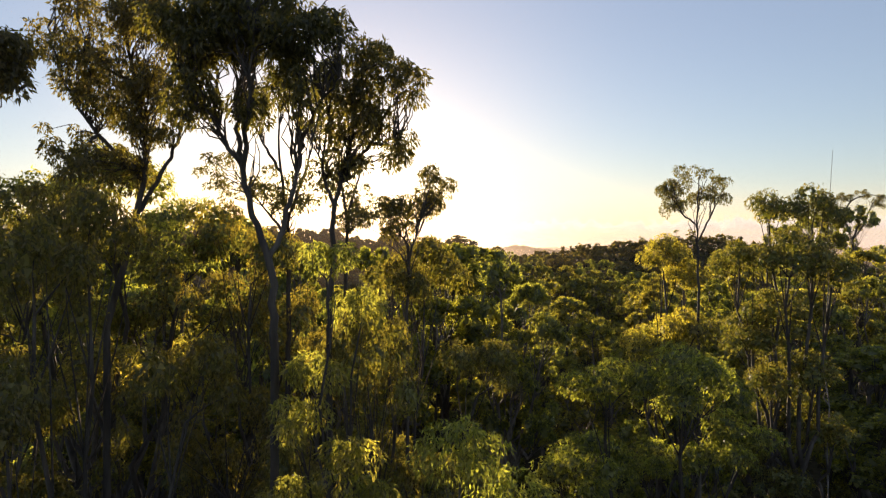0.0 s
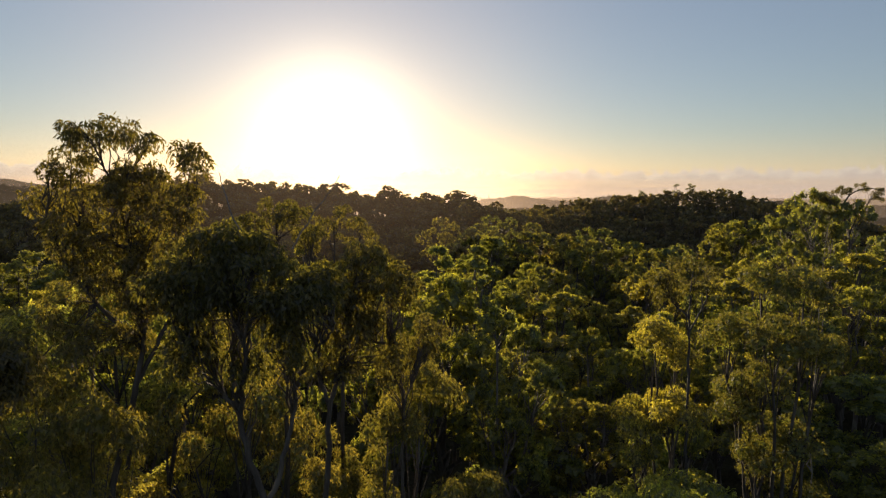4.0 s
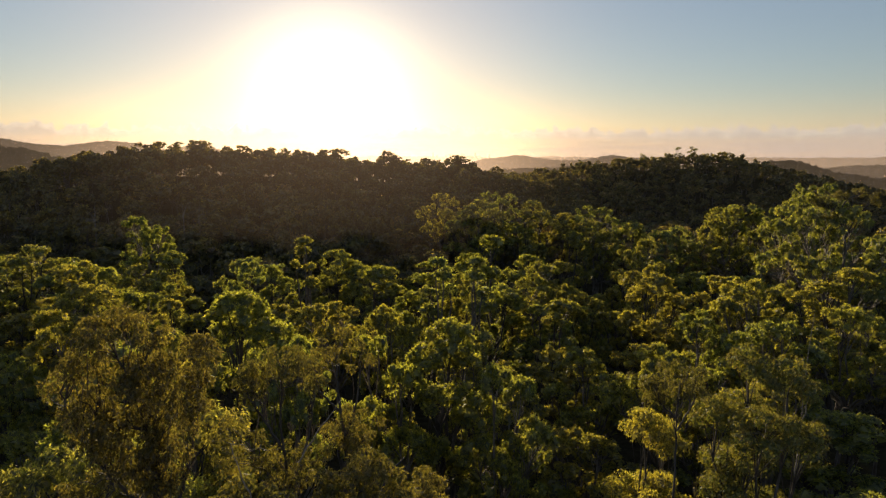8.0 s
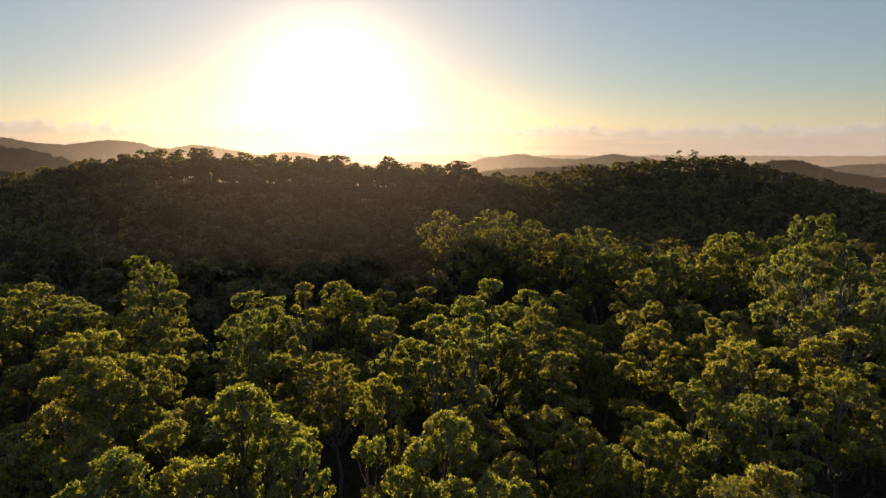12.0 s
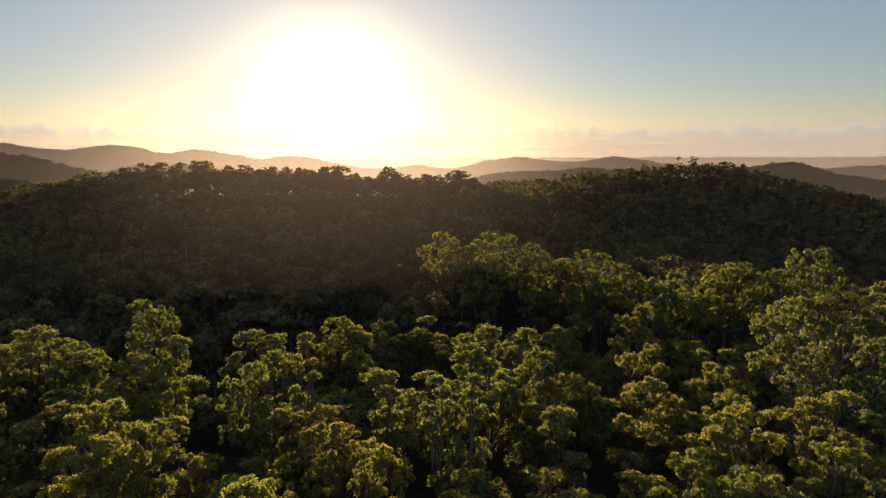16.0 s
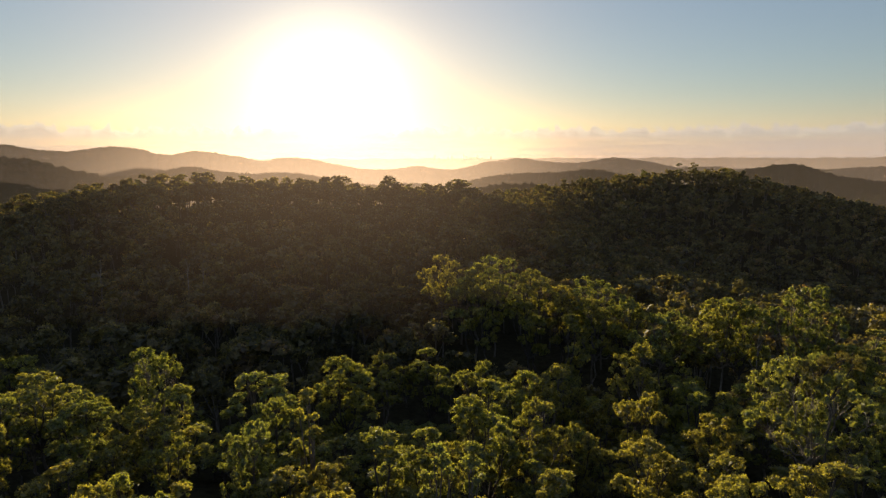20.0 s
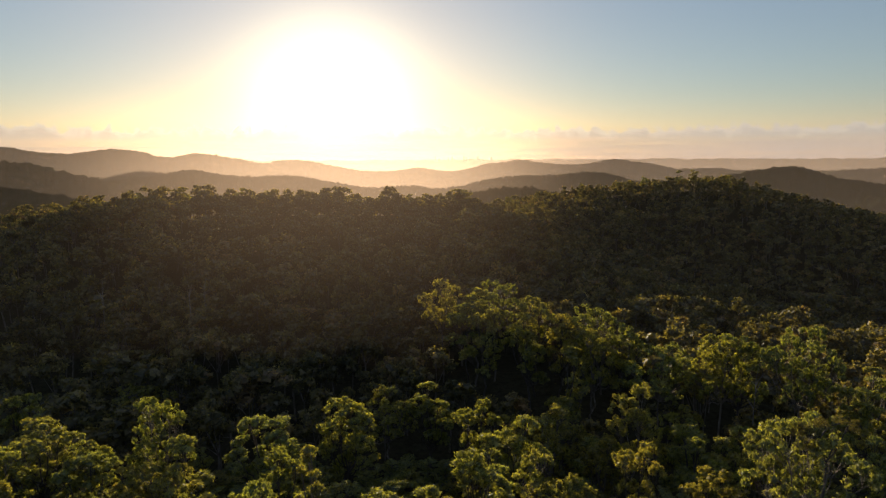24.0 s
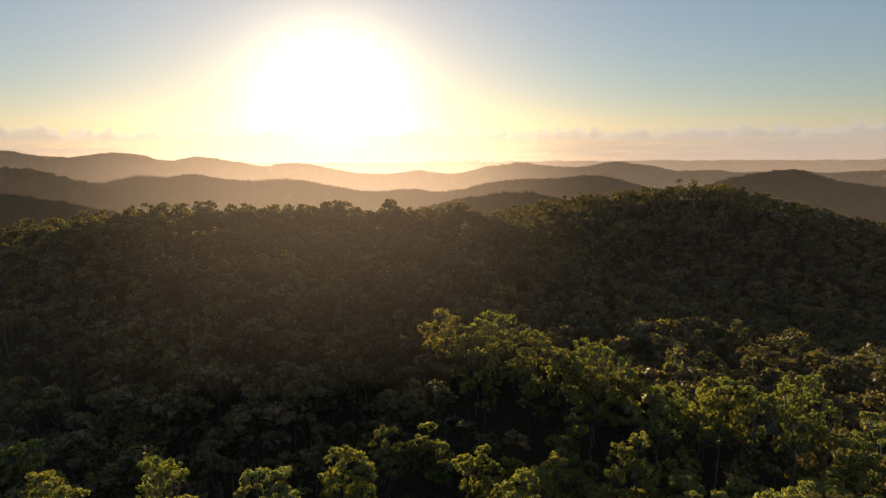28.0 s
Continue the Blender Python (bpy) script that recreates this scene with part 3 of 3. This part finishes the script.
hero(21, -1.5, 9.3, 13.0, 1.15, 0.78, 44, 0.22, 260, "young gum tree with bright yellow-green drooping leaves", heads=8, radius=0.05, leafage=MAT_LEAF, bark=MAT_SHADED_BARK)


def dead_branch(tree, way):
    """A bare twig that stands out of the crown of its tree: x, z along it."""
    s = Soup()
    p = np.array([(x, 0.0, z) for x, z in way])
    u = np.linspace(0, len(p) - 1, 14)
    q = np.stack([np.interp(u, np.arange(len(p)), p[:, c]) for c in range(3)], -1)
    for _ in range(2):
        q[1:-1] = (q[:-2] + 2 * q[1:-1] + q[2:]) / 4
    q[1:-1] += np.random.default_rng(3).normal(0, 0.006, (12, 3))
    tube(s, q, np.linspace(0.012, 0.004, 14), 5)
    ob = thing("dead_branch", s.mesh("dead_branch"), MAT_DEAD, tree, "bare grey dead branch", smooth=True)
    ob.location = (-tree.location[0], 0, -tree.location[2])


dead_branch(middle, ((-1.95, 11.6), (-2.07, 11.95), (-2.2, 12.3), (-2.24, 12.45), (-2.28, 12.62)))
dead_branch(side, ((-1.85, 11.7), (-1.70, 11.95), (-1.52, 12.25), (-1.36, 12.4), (-1.23, 12.64)))


def dead_tree(x, y, top, seed, lean, girth=0.035):
    x, y, top = x * K, y * K, top * K
    rng = np.random.default_rng(seed)
    root = tagged(new("dead_tree"), "bare dead grey sapling standing above the canopy", "tree", "dead trees")
    s = Soup()
    h = rise(x, y, top)
    p = bend(rng, (-lean * 0.4, 0, -0.4), (0, 0, h), 18, 0.05)
    p[:, 0] += lean * np.clip((p[:, 2] - h + 1.6) / 1.6, 0, 1)
    tube(s, p, np.linspace(girth, girth * 0.15, 18), 6)
    thing("trunk", s.mesh("trunk"), MAT_DEAD, root, smooth=True)
    for i in (11, 13, 14):
        b = Soup()
        q = p[i] + np.array([rng.uniform(-0.5, 0.5), rng.uniform(-0.3, 0.3), rng.uniform(0.4, 0.9)]) * (1 + girth * 12)
        tube(b, bend(rng, p[i], q, 5, 0.06), np.linspace(girth * 0.6, girth * 0.15, 5), 4)
        thing("twig", b.mesh("twig"), MAT_DEAD, root, smooth=True)
    return plant(root, x, y)


dead_tree(14.4, 24.0, 16.7, 3, 0.1)
dead_tree(1.2, 11.5, 8.6, 8, 0.9, 0.03)
dead_tree(-119, 220, 7, 4, 0.3, 0.2)
dead_tree(-87, 216, 7.5, 5, -0.3, 0.2)
dead_tree(-84, 222, 7, 6, 0.4, 0.16)
dead_tree(60, 118, 10, 7, 0.4, 0.12)

# ---- the wood ----
LABELS = ("olive-green gum tree with rounded sunlit leaf tufts", "broad gum tree with golden-green tufts over pale limbs",
          "slim gum tree with an open yellow-green crown", "gum tree with russet-tinged leaves in the low sun")


def kind(seed, height, spread, low, heads, tufts, r, leaves, length, inner, k, bark=None):
    return [gum_tree(seed, height, spread, low, tufts, r, leaves, length, length * 0.3, 0.4, inner, True, heads, radius=0.16, bark=bark, label=LABELS[k % 4]), height, spread, False]


def fine(seed, spread, low, heads, tufts, leafage=MAT_SHADED):
    tree = gum_tree(seed, 15, spread, low, tufts, 0.34, 300, 0.085, 0.0115, 1.1, 110, heads=heads, radius=0.10, bark=MAT_SHADED_BARK, label=LABELS[seed % 4], leafage=leafage)
    return [tree, 15, spread, False]


NEAR = [fine(260, 2.4, 0.6, 11, 74), fine(261, 2.0, 0.66, 9, 60, MAT_LEAF), fine(262, 2.8, 0.7, 11, 78)]
# close kinds with single leaves, then lighter ones for farther back
CLOSE = [kind(200 + k, 15, (3.0, 2.6, 3.4, 2.2, 2.9)[k], (0.62, 0.55, 0.66, 0.6, 0.64)[k], (11, 10, 12, 9, 11)[k], (120, 104, 130, 90, 116)[k], 0.34, 100, 0.1, 18, k, MAT_SHADED_BARK if k % 2 else None) for k in range(5)]
MID = [kind(220 + k, 16, (3.6, 3.0, 4.2, 2.6, 3.4, 3.9, 3.2, 3.8)[k], (0.48, 0.42, 0.55, 0.45, 0.5, 0.56, 0.44, 0.5)[k], (11, 10, 13, 9, 12, 11, 12, 10)[k],
            (132, 112, 150, 98, 128, 132, 128, 120)[k], 0.41, 62, 0.125, 11, k, MAT_BARK if k % 4 == 2 else MAT_SHADED_BARK) for k in range(8)]
SPIRE = [kind(240, 16, 1.3, 0.5, 9, 46, 0.36, 64, 0.12, 16, 2)]
WIDE = [kind(250 + k, 17, 5.2, (0.66, 0.6)[k], (14, 16)[k], (190, 200)[k], 0.41, 62, 0.125, 11, k, MAT_BARK) for k in range(2)]
SAPLING = [kind(270 + k, 10, 1.6, (0.3, 0.36)[k], (10, 9)[k], (66, 60)[k], 0.33, 90, 0.095, 14, 2, MAT_SHADED_BARK) for k in range(2)]


def put(sort, x, y, height, spread, rng):
    tree, h, w, used = sort
    m = pose(x, y, float(ground_z(x, y)), rng.normal(0, 2), rng.normal(0, 2), rng.uniform(0, 360))
    if used:
        tree = copy_thing(tree, m)
    else:
        tree.matrix_basis = m
        sort[3] = True
    tree.scale = (spread / w, spread / w, height / h)
    return tree


# trees that can be told apart from above: plan x, y, top and reach of the crown
NEAR_TOPS = ((-29.5, 49.5, 14.2, 4.6), (-27, 53, 13, 3.5), (-9.4, 58, 9.2, 4), (-0.6, 35, 12.9, 3.4), (2.4, 31.4, 12.1, 2.8), (11.6, 48, 7.6, 3.6), (18.6, 54.5, 6.5, 3.8), (3.2, 54.5, 6.4, 3.6), (-17, 29.6, 12.9, 3.2),
             (25.4, 46, 10.8, 4), (20.8, 49, 10.5, 3.5), (-16, 38, 11.5, 3.6), (-12, 46, 10, 3.6), (18, 36, 10.5, 3.4), (7.7, 23.8, 9.6, 2.6), (-1.5, 12.0, 11.6, 1.9),
             (-13, 30, 12.2, 3.4), (-8.4, 32, 13.2, 2.5), (-11.5, 37, 14.4, 3.6), (-1.6, 34, 12.8, 3.0), (-10, 12, 14.2, 3.0), (-6.0, 11.2, 13.6, 2.8), (-8.8, 17.5, 15.0, 3.4), (-4.8, 16, 13.9, 3.0), (-1.6, 15.5, 12.9, 2.8), (4.5, 15.5, 10.3, 2.8))
MID_TOPS = ((-41.5, 91, 14, 4.6), (-37, 88, 9.5, 5), (-28.7, 102, 6.4, 6), (-59, 90, 9.7, 5.6), (-66, 98, 7, 5), (-78, 117, 5, 6), (-17, 109, 6.6, 6),
            (6.4, 78.4, 12.4, 5.2), (12.7, 82, 8.6, 5), (-7.5, 69.6, 10.6, 5), (23.3, 68, 9.8, 4.6), (27.4, 87, 8.3, 4), (44, 71, 18.2, 6.8), (31, 64.7, 9, 5), (28.6, 54, 12.4, 4.2), (36.5, 58, 12.6, 4.5), (33, 50, 10.7, 4), (66, 114, 18, 6.5))
BACK_TOPS = ((56, 125, 13, 7), (61, 127, 13.5, 6), (47.6, 137, 7.5, 7), (40, 165, 10, 8), (31, 163, 8.5, 6), (23, 161, 8.8, 5.5), (36, 150, 7.5, 5.5), (28, 140, 6.2, 5), (44, 150, 7.5, 6), (15.5, 188, 12.3, 7.5), (10, 186, 10, 6),
             (11, 165, 9.5, 6), (26, 176, 11, 6), (-2.6, 133, 0.2, 6), (-11, 133, -0.5, 6), (-74, 151, -6, 7), (11.7, 98.6, 7.4, 5), (6.7, 116, 3.4, 5), (19, 108, 4.6, 5), (0, 193, 11.6, 6.5), (7, 178, 8, 5.5), (84, 120, 8, 6), (35.3, 108.7, 8.6, 5.4), (43, 104, 4, 5))
rng = np.random.default_rng(5)
taken = list(HEROES)
for i, (x, y, top, r) in enumerate(NEAR_TOPS + MID_TOPS + BACK_TOPS):
    x, y, top, r = x * K, y * K, top * K, r * K
    sort = NEAR if y < 14 else CLOSE if y < 42 else WIDE if r > 4.3 else MID
    put(sort[i % len(sort)], x, y, rise(x, y, top) + 0.1, r * 1.08, rng)
    taken.append((x, y, r * 0.8))
for x, y in ((0.2, 60), (3.0, 61), (-16, 78)):
    put(SPIRE[0], x * K, y * K, rise(x * K, y * K, 13 * K), 1.5, rng)
    taken.append((x * K, y * K, 1.5))


def scatter(rng, near, far, half, pitch):
    """Loosely even spots in a sector ahead."""
    n = int(far * 2 / pitch) + 2
    gx, gy = np.meshgrid(np.arange(n) * pitch - far, np.arange(n) * pitch - pitch)
    gx = gx + (np.arange(n)[:, None] % 2) * pitch * 0.5
    p = np.stack([gx.ravel(), gy.ravel()], -1) + rng.uniform(-0.33, 0.33, (n * n, 2)) * pitch
    r, a = np.hypot(p[:, 0], p[:, 1]), np.degrees(np.arctan2(p[:, 0], p[:, 1]))
    return p[(r > near) & (r < far) & (np.abs(a) < half)]


rng = np.random.default_rng(7)
for i, (x, y) in enumerate(scatter(rng, 5.5, 92, 41, 5.2)):
    if any(math.hypot(x - hx, y - hy) < hr + 1.3 for hx, hy, hr in taken):
        continue
    d = math.hypot(x, y)
    sort = NEAR if d < 15 else CLOSE if d < 36 else MID
    tall = 15.2 * (rng.uniform(0.5, 0.72) if d < 20 else rng.uniform(0.55, 0.98))
    if y > 66 and x < 5:
        tall *= 0.66
    elif x > 3 and d < 24:
        tall *= 0.8
    put(sort[int(rng.integers(len(sort)))], x, y, tall, (2.5 if d < 36 else 3.1) * rng.uniform(0.8, 1.2), rng)


rng = np.random.default_rng(13)
for x, y in scatter(rng, 8, 31, 38, 3.9):
    if all(math.hypot(x - hx, y - hy) > 0.55 * hr for hx, hy, hr in taken):
        put(SAPLING[int(rng.integers(2))], x, y, rng.uniform(7.6, 10.4) - (1.2 if x > 3 else 0), rng.uniform(1.2, 1.9), rng)


def far_tree(seed, heads, each, r0, small, inner, leaves, size, high, stem=0.2):
    """A far gum: domed heads of tufts at uneven heights on a forking stem, as corners and sets of triangles for leaves, inner leaves and bark."""
    g = np.random.default_rng(seed)
    s = Soup()
    q = np.arange(3) * 2.094
    ring = np.stack([np.cos(q), np.sin(q), np.zeros(3)], -1)
    sides = np.array([(0, 1, 4), (0, 4, 3), (1, 2, 5), (1, 5, 4), (2, 0, 3), (2, 3, 5)])
    fork = np.array([g.normal(0, 0.4), g.normal(0, 0.4), high * g.uniform(0.5, 0.7)])
    s.add(np.concatenate((ring * stem + np.array([0, 0, -0.8]), ring * stem * 0.7 + fork)), sides, bark=True)
    for i in range(heads):
        a = i * 2.4 + g.uniform(0, 0.9)
        u = (i + g.uniform(0, 1)) / heads
        rad = r0 * 0.72 * math.cos(u * 1.35) * g.uniform(0.6, 1.1)
        c = np.array([math.cos(a) * rad, math.sin(a) * rad, high + r0 * 0.85 * math.sin(u * 1.5) * g.uniform(0.75, 1.15) - (g.uniform(1.0, 3.6) if i % 2 == 0 else 0)])
        big = r0 * g.uniform(0.36, 0.52)
        s.add(np.concatenate((ring * stem * 0.5 + fork, ring * stem * 0.25 + c - np.array([0, 0, big * 0.4]))), sides, bark=True)
        for p in cloud(g, c, big, small, each, 0.9):
            tuft(s, g, p, small * g.uniform(0.75, 1.3), leaves, size, size * 0.32, 0.3, inner, True)
    return np.concatenate(s.v), np.concatenate(s.core), np.concatenate(s.bark), np.concatenate(s.f3)


def wood(name, label, spots, kinds, rng, low=0.62, high=1.25):
    s = Soup()
    z = ground_z(spots[:, 0], spots[:, 1])
    pick = rng.integers(len(kinds), size=len(spots))
    for k, (v, core, bark, f) in enumerate(kinds):
        p, zz = spots[pick == k], z[pick == k]
        n = len(p)
        if not n:
            continue
        a = rng.uniform(0, 6.28, n)
        h = rng.uniform(low, high, n)
        w = h * rng.uniform(0.65, 1.5, n)
        c, d = np.cos(a)[:, None], np.sin(a)[:, None]
        x = (v[None, :, 0] * c - v[None, :, 1] * d) * w[:, None] + p[:, :1]
        y = (v[None, :, 0] * d + v[None, :, 1] * c) * w[:, None] + p[:, 1:]
        q = v[None, :, 2] * h[:, None] + zz[:, None]
        shift = (np.arange(n) * len(v))[:, None, None]
        s.core.append((core[None] + shift).reshape(-1, 3) + s.n)
        s.bark.append((bark[None] + shift).reshape(-1, 3) + s.n)
        s.add(np.stack([x, y, q], -1).reshape(-1, 3), (f[None] + shift).reshape(-1, 3))
    tagged(thing(name, s.mesh(name), (MAT_FAR, MAT_FARCORE, MAT_BARK)), label, "woodland", kind="stuff")


# single trees that break the skyline of the ridges: bearing across the plan, distance and size
rng = np.random.default_rng(9)
CREST = ((-0.56, 13), (-0.52, 10), (-0.476, 14), (-0.45, 12), (-0.41, 16), (-0.395, 12), (-0.36, 13), (-0.33, 11), (-0.31, 15), (-0.28, 12), (-0.245, 14), (-0.215, 12), (-0.185, 13), (-0.16, 14),
         (-0.125, 12), (-0.1, 13), (-0.075, 12), (-0.055, 14), (-0.03, 11), (0.0, 12), (0.027, 17))
HILLTOP = ((0.1, 505, 13), (0.21, 520, 14), (0.31, 528, 13), (0.36, 530, 16), (0.385, 532, 16), (0.44, 540, 13))
for i, (bear, h) in enumerate(CREST):
    y = 320.0
    for _ in range(20):
        y = 0.5 * y + 0.5 * float(ridge_y(bear * y))
    y += rng.uniform(-5, 3)
    put(MID[(1, 3, 6)[i % 3]], bear * y, y, h - 1.0, h * (rng.uniform(0.22, 0.3) if i != len(CREST) - 1 else 0.4), rng)
for i, (bear, dist, h) in enumerate(HILLTOP):
    a = math.atan(bear)
    put(MID[i % len(MID)], dist * math.sin(a), dist * math.cos(a), h * 1.05, h * 0.26, rng)

rng = np.random.default_rng(21)
spots = scatter(rng, 92, 175, 40, 7.4)
near_taken = np.array([(x, y, r) for x, y, r in taken if y > 80])
clear = np.all(np.hypot(spots[:, None, 0] - near_taken[None, :, 0], spots[:, None, 1] - near_taken[None, :, 1]) > near_taken[None, :, 2] + 1.5, axis=1)
wood("valley_wood", "dense gum forest filling the shaded valley", spots[clear], [far_tree(300 + k, 4 + k % 3, 7, 3.6 + 0.12 * k, 0.85, 14, 26, 0.27, 8.6 + 0.3 * (k % 5)) for k in range(12)], rng)
spots = scatter(rng, 175, 430, 37, 7.8)
spots = spots[(spots[:, 0] > 50) | (spots[:, 1] < ridge_y(spots[:, 0]) + 14)]
wood("ridge_wood", "dark gum forest on the ridge against the sun", spots, [far_tree(320 + k, 4 + k % 3, 6, 3.5 + 0.11 * k, 1.0, 7, 10, 0.46, 8.2 + 0.3 * (k % 6), 0.24) for k in range(14)], rng, high=1.15)
brow = np.stack([rng.uniform(-260, 40, 800), rng.uniform(-20, 5, 800)], -1)
brow[:, 1] += ridge_y(brow[:, 0])
wood("crest_scrub", "low dark scrub under the trees of the ridge", brow, [far_tree(330 + k, 4, 4, 3.0, 1.05, 8, 8, 0.45, 5.6) for k in range(5)], rng)
spots = scatter(rng, 430, 780, 38, 8.0)
spots = spots[spots[:, 0] > 25 + 0.05 * spots[:, 1]]
wood("hill_wood", "hazy gum forest on the hill behind", spots, [far_tree(340 + k, 4, 3, 3.6, 1.3, 8, 7, 0.7, 6.8, 0.25) for k in range(10)], rng)
rng = np.random.default_rng(41)
gx, gy = np.meshgrid(np.arange(-58, 59, 6.5), np.arange(-46, 46, 6.5))
rear = np.stack([gx.ravel(), gy.ravel()], -1) + rng.uniform(-2, 2, (gx.size, 2))
rear = rear[(np.hypot(rear[:, 0], rear[:, 1]) > 9) & (np.abs(np.degrees(np.arctan2(rear[:, 0], rear[:, 1]))) > 43)]
wood("rear_wood", "gum forest on the slope beside and behind", rear, [far_tree(380 + k, 6, 6, 3.4, 0.7, 26, 36, 0.24, 9.2) for k in range(6)], rng)


# ---- the far city ----
def city_material():
    m, n = material("haze_pale_concrete")
    pos = n.add("ShaderNodeTexCoord").outputs["Object"]
    # tones lightened so that the towers fade as in distant haze
    col = n.ramp(n.noise(pos, 0.2, 3.0), [(0.3, (0.36, 0.34, 0.33)), (0.7, (0.48, 0.45, 0.43))])
    p = n.add("ShaderNodeBsdfPrincipled", {"Base Color": col, "Roughness": 0.6})
    n.add("ShaderNodeOutputMaterial", {0: p.outputs[0]})
    return m


MAT_CITY = city_material()


def box(s, x, y, z, w, d, h):
    v = np.array([(sx * w / 2 + x, sy * d / 2 + y, z + sz * h) for sz in (0, 1) for sx, sy in ((-1, -1), (1, -1), (1, 1), (-1, 1))], float)
    s.add(v, np.array([(3, 2, 1, 0), (4, 5, 6, 7), (0, 1, 5, 4), (1, 2, 6, 5), (2, 3, 7, 6), (3, 0, 4, 7)]))


def tower(bearing, dist, w, h, crown):
    x, y = dist * math.sin(bearing), dist * math.cos(bearing)
    root = tagged(new("tower"), "distant high-rise tower in the morning haze", "building", "towers of the far city")
    for name, part_of in (("shaft", (0, 0, -8, w, w, h + 8)), ("top_storey", (0, 0, h, w * 0.6, w * 0.6, h * 0.08)), ("mast", (0, 0, h * 1.08, 1.2, 1.2, crown))):
        s = Soup()
        box(s, *part_of)
        thing(name, s.mesh(name), MAT_CITY, root)
    root.location = (x, y, float(ground_z(x, y)))


rng = np.random.default_rng(31)
for px, h in ((-0.014, 34), (-0.008, 20), (0.006, 24), (0.012, 30), (0.016, 18), (0.030, 34), (0.034, 24), (0.051, 36), (0.058, 20), (0.072, 26)):
    tower(math.atan(px), 4550 + rng.uniform(-60, 60), rng.uniform(10, 18), h * 0.8, rng.uniform(2, 7))
